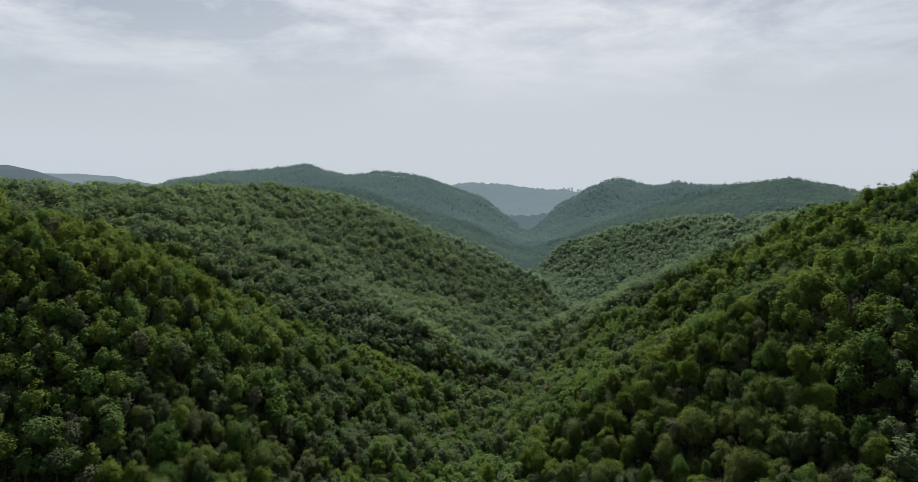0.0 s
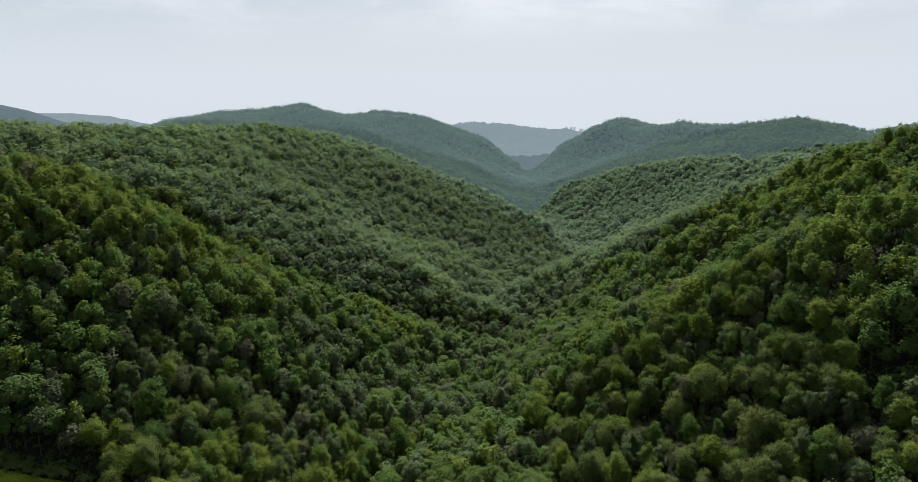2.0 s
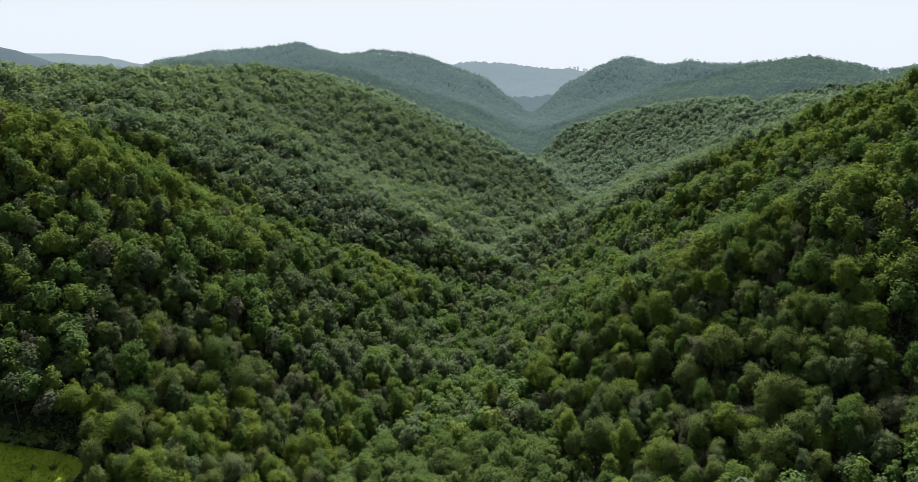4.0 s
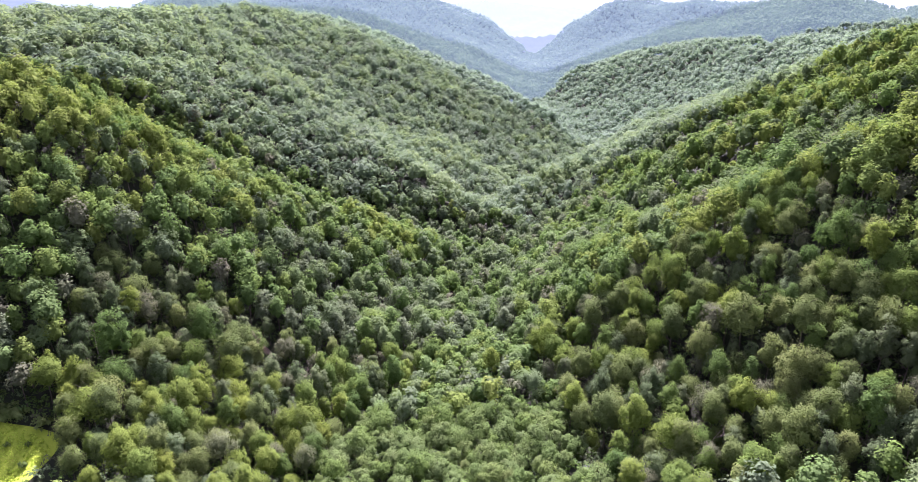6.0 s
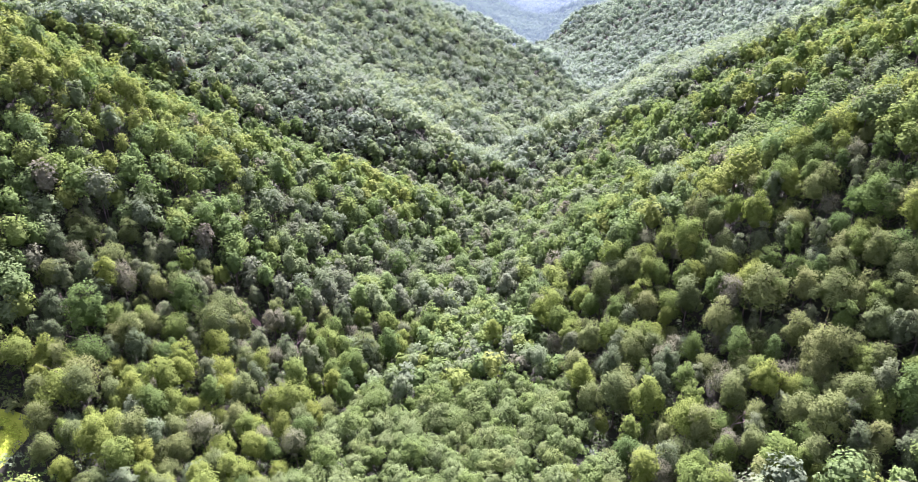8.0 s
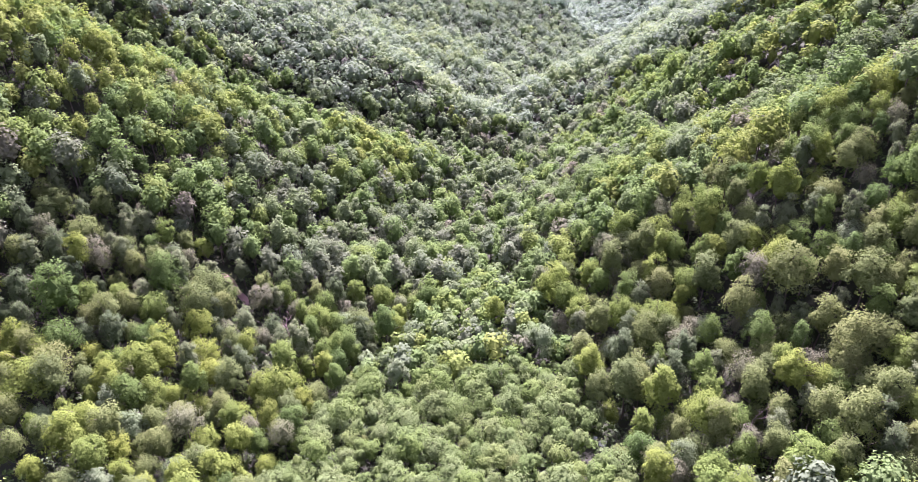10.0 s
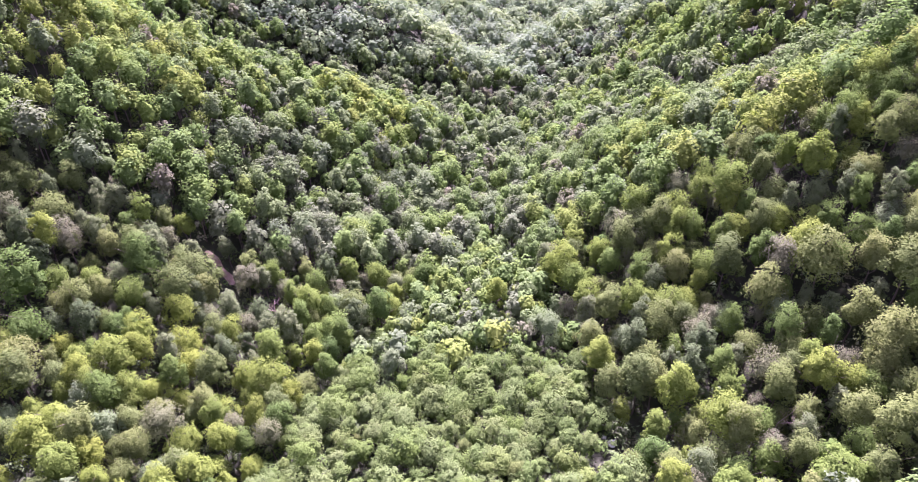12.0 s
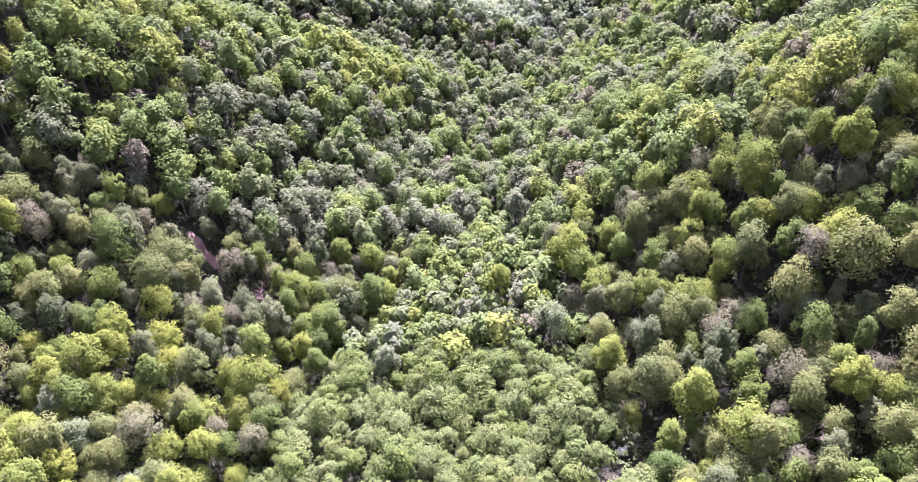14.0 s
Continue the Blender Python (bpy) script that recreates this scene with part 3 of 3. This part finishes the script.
def clearing(x, y, low=False):
    """True inside the grassy clearing, along the bare track, where a tree of its own stands, and camera-wards of
    clearing, track and stones to keep them in view; low: for bushes, which come closer.
    """
    if low:
        out = ((x - MEADOW[0]) / MEADOW[2]) ** 6 + ((y - MEADOW[1]) / MEADOW[3]) ** 6 < 1
        for px, py in TRACK:
            out |= np.hypot(x - px, y - py) < 1.7
        return out | (np.hypot(x - STONES[0], y - STONES[1]) < 1.6)
    # widened towards the camera, so that no tree hides the meadow
    skew = 0.8 * np.clip(MEADOW[1] - y, 0, 30)
    out = ((x - MEADOW[0] - skew) / (MEADOW[2] + 2 + 0.4 * skew)) ** 6 + ((y - MEADOW[1] + 4.5) / (MEADOW[3] + 7)) ** 6 < 1
    for px, py in TRACK:
        out |= (np.hypot(x - px, y - py) < 3.0) | (np.hypot(x - px - 2, y - py + 4) < 2.6) | (np.hypot(x - px - 4, y - py + 8) < 2.4) | (np.hypot(x - px - 6, y - py + 12) < 2.2)
    for px, py, r in ((*STONES, 3.4), (STONES[0] - 1.5, STONES[1] - 3.5, 3.4), (STONES[0] - 2.5, STONES[1] - 7.5, 2.8), *((q[1], q[2], 3.6 * q[3]) for q in SINGLE), *((q[0], q[1], 2.6) for q in BARE)):
        out |= np.hypot(x - px, y - py) < r
    return out


def stand(name, label, rng, x, y, z, s, tint, variants, mat, smooth=False):
    """Many trees joined into one object: stuff."""
    vs, fs, ts, k = [], [], [], 0
    which = rng.integers(len(variants), size=len(x))
    for i, (cv, cf) in enumerate(variants):
        m = which == i
        n = int(m.sum())
        if not n:
            continue
        a = rng.uniform(0, 6.283, n)
        c, sn = np.cos(a)[:, None], np.sin(a)[:, None]
        wide = (s[m] * rng.uniform(0.88, 1.15, n))[:, None]
        px = (cv[None, :, 0] * c - cv[None, :, 1] * sn) * wide + x[m][:, None]
        py = (cv[None, :, 0] * sn + cv[None, :, 1] * c) * wide + y[m][:, None]
        pz = cv[None, :, 2] * s[m][:, None] + z[m][:, None]
        vs.append(np.stack([px, py, pz], -1).reshape(-1, 3))
        fs.append((cf[None] + (np.arange(n) * len(cv))[:, None, None] + k).reshape(-1, cf.shape[1]))
        ts.append(np.repeat(tint[m], len(cf)))
        k += n * len(cv)
    return tagged(mesh_object(name, np.concatenate(vs), np.concatenate(fs), [mat], tint=np.concatenate(ts), smooth=smooth), label, "forest", kind="stuff")


def tints(rng, n, weights):
    """Share of pinkish, grey-green, sage, green, leaf-green and yellow-green trees."""
    mid = np.array([0.05, 0.2, 0.37, 0.55, 0.74, 0.93])
    return np.clip(rng.choice(mid, n, p=np.array(weights) / sum(weights)) + rng.normal(0, 0.05, n), 0, 1)


def crest_sun(x, y):
    """-1 in gullies to 1 on crests: sun on crests and shade in gullies, painted through the tree colours."""
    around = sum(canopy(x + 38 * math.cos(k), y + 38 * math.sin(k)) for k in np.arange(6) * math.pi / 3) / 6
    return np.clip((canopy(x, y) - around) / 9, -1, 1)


def patches(x, y, span):
    """Uneven patches of kinds over the slopes, from -1 to 1."""
    return np.sin(x / span + 1.7 * np.sin(y / span / 1.3)) * np.sin(y / span / 0.8 + 1.2 * np.sin(x / span / 1.7 + 1))


KIND_NAMES = ("oak_tree", "alder_tree", "poplar_tree", "budding_tree", "pale_tree", "lime_tree")


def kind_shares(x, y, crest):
    """How common each kind is: crests get the brighter oak so that they look sunlit, the hollow grey-green trees, the
    foot of the left slope bright young ones.
    """
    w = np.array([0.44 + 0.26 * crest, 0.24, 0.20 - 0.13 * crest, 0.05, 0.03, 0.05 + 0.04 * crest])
    foot = np.clip((-22 - x) / 12, 0, 1) * np.clip((206 - y) / 8, 0, 1)
    hollow = np.clip((-40 - x) / 12, 0, 1) * np.clip((y - 202) / 8, 0, 1) * np.clip((252 - y) / 12, 0, 1)
    right = np.clip((x - 34) / 10, 0, 1) * np.clip((212 - y) / 14, 0, 1)
    w += foot * np.array([-0.22, 0.22, -0.12, 0.01, 0.01, 0.60]) + hollow * np.array([-0.22, 0.10, 0.40, 0.09, 0.02, -0.03]) + right * np.array([-0.02, 0.10, 0.08, 0.0, 0.0, -0.02])
    w = np.clip(w, 0.01, 1)
    return w / w.sum()


def build_near():
    """Trees of the valley head, each its own thing; past those, the same woods as stands."""
    rng = np.random.default_rng(11)
    for kind, px, py, size in SINGLE:
        plant(kind, px, py, float(ground_height(px, py)[0]), size, rng)
    # slopes
    x, y = sites(rng, -330, 340, 125, 430, 5.15)
    keep = (np.abs(x) < 0.71 * y + 14) & (valley_share(x, y) < 0.35) & ~clearing(x, y)
    keep &= (rng.uniform(size=len(x)) < 0.93) | (x < 34) | (y > 225)     # thinner woods with dark gaps low on the right slope
    x, y = x[keep], y[keep]
    z = ground_height(x, y)
    s = np.clip(rng.normal(0.97, 0.19, len(x)), 0.5, 1.45)
    vis = seen_share(x, y, z + 12)
    near = (y < 245) & (np.abs(x) < 112) & (y > 160)
    crest = crest_sun(x, y)
    taken = np.zeros(len(x), bool)
    left = dict.fromkeys(KIND_NAMES, 240)
    for i in np.flatnonzero(near):
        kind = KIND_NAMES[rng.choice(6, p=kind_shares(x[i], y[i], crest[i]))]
        if left[kind] <= 0:
            continue
        left[kind] -= 1
        taken[i] = True
        plant(kind, x[i], y[i], z[i], s[i], rng)
    rest = ~taken & ((vis > -9) | (rng.uniform(size=len(x)) < 0.12))
    x, y, z, s = x[rest], y[rest], z[rest], s[rest]
    # the last term lightens crest trees and dulls gully trees, as sun and shade would
    t = np.clip(tints(rng, len(x), (0.03, 0.14, 0.12, 0.32, 0.29, 0.10)) + 0.12 * patches(x, y, 24) + 0.3 * crest_sun(x, y), 0.16, 1)
    t = np.where(rng.uniform(size=len(x)) < 0.025, rng.uniform(0, 0.12, len(x)), t)
    for name, m, boughs, per, leaf in (("hillside_woods", y < 310, 14, 40, 0.36), ("hillside_woods", y >= 310, 9, 28, 0.50)):
        variants = [crown(300 + i, boughs + i % 3, per, leaf, 2.9 + 0.3 * (i % 4 - 1), 13.6 + (i % 3) * 1.1, 0.24 + 0.05 * (i % 3), 0.45 + 0.08 * (i % 2)) for i in range(12)]
        stand(name, "dense green broadleaf woods in spring leaf on steep slopes", rng, x[m], y[m], z[m], s[m], t[m], variants, LEAF_WOODS)
    tr = [trunk_mesh(500 + i, 13.5, 0.2, 0, parts=2, round_sides=4) for i in range(3)]
    low = y < 340
    stand("tree_trunks", "grey-brown trunks of the hillside woods", rng, x[low], y[low], z[low], s[low], t[low], tr, BARK)
    # undergrowth between the trunks
    ux, uy = sites(rng, -260, 270, 145, 330, 3.1)
    keep = (np.abs(ux) < 0.70 * uy + 12) & ~clearing(ux, uy, True)
    ux, uy = ux[keep], uy[keep]
    bush = [crown(450 + i, 5, 10, 0.30, 1.7, 2.7, 0.0, core=False) for i in range(5)]
    stand("undergrowth", "low dark green undergrowth below the trees", rng, ux, uy, ground_height(ux, uy), np.clip(rng.normal(1, 0.3, len(ux)), 0.4, 1.8),
          tints(rng, len(ux), (0.08, 0.2, 0.2, 0.4, 0.1, 0.0)), bush, LEAF_WOODS)
    # valley floor
    x, y = sites(rng, -60, 90, 150, 440, 3.5)
    v = valley_share(x, y)
    keep = (v >= 0.35) & ~clearing(x, y)
    x, y = x[keep], y[keep]
    z = ground_height(x, y)
    s = np.clip(rng.normal(1.03, 0.26, len(x)), 0.55, 1.7)
    n = 0
    taken = np.zeros(len(x), bool)
    for i in np.argsort(y):
        if y[i] > 160 and n < 290 and abs(x[i]) < 50:
            n += 1
            taken[i] = True
            tall = rng.uniform() < 0.06
            plant("alder_tree" if tall else "shrub_tree", x[i], y[i], z[i], s[i] * (0.62 if tall else 1), rng)
    rest = ~taken
    x, y, z, s = x[rest], y[rest], z[rest], s[rest]
    variants = [crown(400 + i, 8, 32, 0.32, 2.3, 6.5, 0.12) for i in range(6)]
    stand("valley_thicket", "pale green thicket of young trees on the valley floor", rng, x, y, z, s,
          tints(rng, len(x), (0.0, 0.05, 0.3, 0.28, 0.28, 0.09)), variants, LEAF_WOODS)


def build_under():
    """The woods go on below and behind the flight."""
    rng = np.random.default_rng(51)
    x, y = sites(rng, -150, 150, -90, 126, 6.6)
    z = ground_height(x, y)
    s = np.clip(rng.normal(0.9, 0.2, len(x)), 0.5, 1.4)
    slope = valley_share(x, y) < 0.5
    x, y, z, s = x[slope], y[slope], z[slope], s[slope]
    variants = [crown(350 + i, 6, 10, 0.9, 3.8, 13.0, 0.3) for i in range(6)]
    stand("valley_woods", "broadleaf woods of the upper valley below the flight", rng, x, y, z, s, tints(rng, len(x), (0.02, 0.15, 0.25, 0.25, 0.25, 0.08)), variants, LEAF_WOODS)
    x, y = sites(rng, -90, 90, -90, 152, 3.3)
    floor = valley_share(x, y) >= 0.5
    x, y = x[floor], y[floor]
    bushy = [crown(370 + i, 6, 8, 0.6, 2.1, 6.3, 0.12) for i in range(5)]
    stand("valley_thicket", "pale green thicket of young trees on the upper valley floor", rng, x, y, ground_height(x, y), np.clip(rng.normal(1.0, 0.2, len(x)), 0.6, 1.6),
          tints(rng, len(x), (0.01, 0.14, 0.45, 0.15, 0.18, 0.07)), bushy, LEAF_WOODS)


def build_far():
    rng = np.random.default_rng(21)
    for name, label, y0, y1, gap, mat, thin in (
            ("hill_forest", "dense forest on the middle hills, dulled by haze in its leaf colour", 430, 740, 6.8, LEAF_FAR, 0.12),
            ("ridge_forest", "forest on the ridges farther off, paled by haze in its leaf colour", 740, 1180, 7.8, LEAF_PALE, 0.06),
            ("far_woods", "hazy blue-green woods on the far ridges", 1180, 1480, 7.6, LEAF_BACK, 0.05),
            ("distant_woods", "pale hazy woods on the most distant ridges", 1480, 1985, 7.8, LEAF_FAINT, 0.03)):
        wide = 0.70 * y1 + 20
        x, y = sites(rng, -wide, wide, y0, y1, gap)
        keep = np.abs(x) < 0.70 * y + 14
        x, y = x[keep], y[keep]
        z = ground_height(x, y)
        keep = (seen_share(x, y, z + 13) > -6) | (rng.uniform(size=len(x)) < thin)
        x, y, z = x[keep], y[keep], z[keep]
        s = np.clip(rng.normal(1.0, 0.14, len(x)), 0.55, 1.4)
        if y0 < 700:
            variants = [crown(600 + i, 8, 20, 0.70, 4.4 + 0.3 * (i % 3), 13.4 + i % 3, 0.28) for i in range(12)]
        elif y0 < 1000:
            variants = [crown(620 + i, 8, 9, 1.05, 4.2, 13.8, 0.28) for i in range(10)]
        else:
            variants = [crown(640 + i, 6, 12, 1.2, 4.2 + 0.2 * (i % 3), 12.0 + i % 3, 0.0, core=False) for i in range(12)]
        # crest sunlight goes into the tint here too, more weakly
        tint = np.clip(tints(rng, len(x), (0.03, 0.24, 0.28, 0.2, 0.17, 0.08)) + 0.16 * patches(x, y, 42) + 0.16 * crest_sun(x, y), 0.14, 1)
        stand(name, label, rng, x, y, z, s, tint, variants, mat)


def build_meadow():
    """The grassy clearing: turf with a few low bushes."""
    rng = np.random.default_rng(31)
    turf = rough_material("meadow_grass", [(0.3, (0.19, 0.27, 0.03)), (0.5, (0.27, 0.35, 0.035)), (0.7, (0.33, 0.38, 0.055))], 0.25, 3.0, 0.5)
    a = np.linspace(0, 2 * np.pi, 41)[:-1]
    blunt = 1 / (np.cos(a) ** 4 + np.sin(a) ** 4) ** 0.25
    rings = [np.stack([MEADOW[0] + np.cos(a) * blunt * MEADOW[2] * r * (1 + 0.04 * np.sin(3 * a)), MEADOW[1] + np.sin(a) * blunt * MEADOW[3] * r * (1 + 0.06 * np.sin(2 * a + 1))], -1) for r in (0.02, 0.35, 0.7, 1.0)]
    q = np.concatenate(rings)
    v = np.column_stack([q, ground_height(q[:, 0], q[:, 1]) + 0.12])
    f = [(k * 40 + i, k * 40 + (i + 1) % 40, (k + 1) * 40 + (i + 1) % 40, (k + 1) * 40 + i) for k in range(3) for i in range(40)]
    tagged(mesh_object("meadow", v, f, [turf], smooth=True), "bright yellow-green grassy clearing at the foot of the slope", "meadow", kind="structure")
    # tufts of longer grass
    n = 2600
    r, g = np.sqrt(rng.uniform(0, 1, n)), rng.uniform(0, 6.283, n)
    x, y = MEADOW[0] + np.cos(g) * r * MEADOW[2], MEADOW[1] + np.sin(g) * r * MEADOW[3]
    tuft = [crown(900 + i, 1, 4, 0.22, 0.1, 0.3, 0.2, core=False) for i in range(3)]
    blades = leaf_material("grass_blades", [(0.0, (0.18, 0.25, 0.03)), (1.0, (0.27, 0.32, 0.045))], False, 0.8)
    stand("grass", "short bright grass of the clearing", rng, x, y, ground_height(x, y) + 0.1, rng.uniform(0.6, 1.3, n), rng.uniform(0, 1, n), tuft, blades)
    leaves = leaf_material("leaves_bush", [(0.0, (0.06, 0.09, 0.024)), (1.0, (0.092, 0.118, 0.038))], True)
    shapes = [crown(920 + i, 7, 24, 0.2, 1.0, 1.6, 0.05) for i in range(4)]
    spots = [(-6, 1, 1.0), (3, -4.5, 1.1), (8, 3.5, 0.9), (15, -2, 1.1), (13, 4, 0.8)]
    spots += [(rng.uniform(-20, 20), rng.uniform(-19, -11), rng.uniform(0.9, 1.7)) for _ in range(34)]
    spots += [(rng.uniform(-20, 21), rng.uniform(8.8, 12.5), rng.uniform(1.0, 2.4)) for _ in range(40)]
    made = []
    for i, (dx, dy, s) in enumerate(spots):
        x, y = MEADOW[0] + dx, MEADOW[1] + dy
        if len(made) < 4:
            bush = mesh_object("bush", *shapes[i], [leaves])
            tagged(bush, "round green bush at the edge of the grassy clearing", "bush", group="bushes on the clearing")
            made.append(bush)
        else:
            bush = made[i % 4].copy()
            scene.collection.objects.link(bush)
        bush.matrix_basis = pose(x, y, float(ground_height(x, y)[0]), 0, 0, rng.uniform(0, 360)) @ Matrix.Scale(s, 4)


def build_track():
    """A bare strip of reddish earth on the slope."""
    earth = rough_material("reddish_earth", [(0.3, (0.16, 0.10, 0.085)), (0.5, (0.24, 0.16, 0.14)), (0.7, (0.33, 0.24, 0.21))], 0.4, 2.2, 0.6)
    p = np.array(TRACK)
    d = np.gradient(p, axis=0)
    side = np.stack([-d[:, 1], d[:, 0]], -1) / np.linalg.norm(d, axis=1)[:, None]
    uneven = np.array([0.5, 1.1, 0.8, 1.05, 0.6])[:, None]
    rows = [p + side * w * uneven for w in (-1.2, -0.5, 0.5, 1.15)]
    q = np.stack(rows, 1).reshape(-1, 2)
    z = ground_height(q[:, 0], q[:, 1]) + np.tile([0.02, 0.14, 0.12, 0.02], len(p))
    f = [(4 * i + j, 4 * i + j + 1, 4 * i + j + 5, 4 * i + j + 4) for i in range(len(p) - 1) for j in range(3)]
    tagged(mesh_object("dirt_track", np.column_stack([q, z]), f, [earth], smooth=True), "bare strip of reddish brown earth between trees", "track", kind="structure")


def build_stones():
    """Pale boulders in a dark hollow."""
    pale = rough_material("pale_stone", [(0.3, (0.62, 0.62, 0.62)), (0.7, (0.80, 0.80, 0.79))], 0.8, 4.0, 0.4)
    rng = np.random.default_rng(41)
    for i, (dx, dy, r) in enumerate(((0, 0, 0.85), (-1.3, 1.6, 0.5), (0.9, 1.1, 0.4))):
        bm = bmesh.new()
        bmesh.ops.create_icosphere(bm, subdivisions=3, radius=r)
        for v in bm.verts:
            v.co *= 1 + 0.28 * noise.noise(v.co * 1.6 / r + Vector((i * 5, 0, 0)))
            v.co.z *= 0.75
        me = bpy.data.meshes.new("boulder")
        bm.to_mesh(me)
        bm.free()
        me.materials.append(pale)
        ob = new("boulder", me)
        x, y = STONES[0] + dx, STONES[1] + dy
        ob.location = (x, y, float(ground_height(x, y)[0]) + r * 0.45 + 0.25)
        tagged(ob, "whitish weathered boulder in a dark wooded hollow", "boulder", group="boulders in the hollow")


def build_bare_trees():
    wood = rough_material("bare_wood", [(0.3, (0.20, 0.14, 0.13)), (0.5, (0.32, 0.24, 0.22)), (0.7, (0.45, 0.37, 0.34))], 0.8, 5.0)
    for i, (x, y) in enumerate(BARE):
        h = 8.5 + (i % 3) * 1.5
        v, f = trunk_mesh(820 + i, h, 0.2, 9, bare=True)
        ob = mesh_object("bare_tree", v, f, [wood], smooth=True)
        ob.location = (x, y, float(ground_height(x, y)[0]))
        tagged(ob, "leafless pinkish grey tree among green crowns", "bare tree", group="leafless trees")


def build_houses():
    """Tiny houses on the hazy skyline."""
    # walls and roofs emit a little bluish light in place of haze
    wall = rough_material("house_wall", [(0.3, (0.6, 0.6, 0.6)), (0.7, (0.75, 0.75, 0.74))], 0.3, 2.0, 0.1, haze_glow=(0.097, 0.114, 0.132))
    tile = rough_material("house_roof", [(0.3, (0.3, 0.25, 0.24)), (0.7, (0.4, 0.34, 0.33))], 0.3, 2.0, 0.1, haze_glow=(0.097, 0.114, 0.132))
    for i, x in enumerate((520, 545, 562, 590, 604)):
        y, w, h = 3290 + 8 * (i % 3), 9 + 3 * (i % 2), 7 + 2 * (i % 3)
        top = tagged(new("house"), "tiny pale house on the hazy far ridge", "house", group="houses on the far ridge")
        top.location = (x, y, float(ground_height(x, y)[0]) + 11)
        c = [(a * w / 2, b * 4, z) for z in (-6, h) for a, b in ((-1, -1), (1, -1), (1, 1), (-1, 1))]
        mesh_object("wall", c, [(0, 1, 5, 4), (1, 2, 6, 5), (2, 3, 7, 6), (3, 0, 4, 7)], [wall], top)
        k = w / 2 + 0.5
        mesh_object("roof", [(-k, -4.6, h), (k, -4.6, h), (k, 0, h + 3), (-k, 0, h + 3), (k, 4.6, h), (-k, 4.6, h)], [(0, 1, 2, 3), (3, 2, 4, 5)], [tile], top)


build_meadow()
build_track()
build_stones()
build_bare_trees()
build_houses()
build_near()
build_under()
build_far()
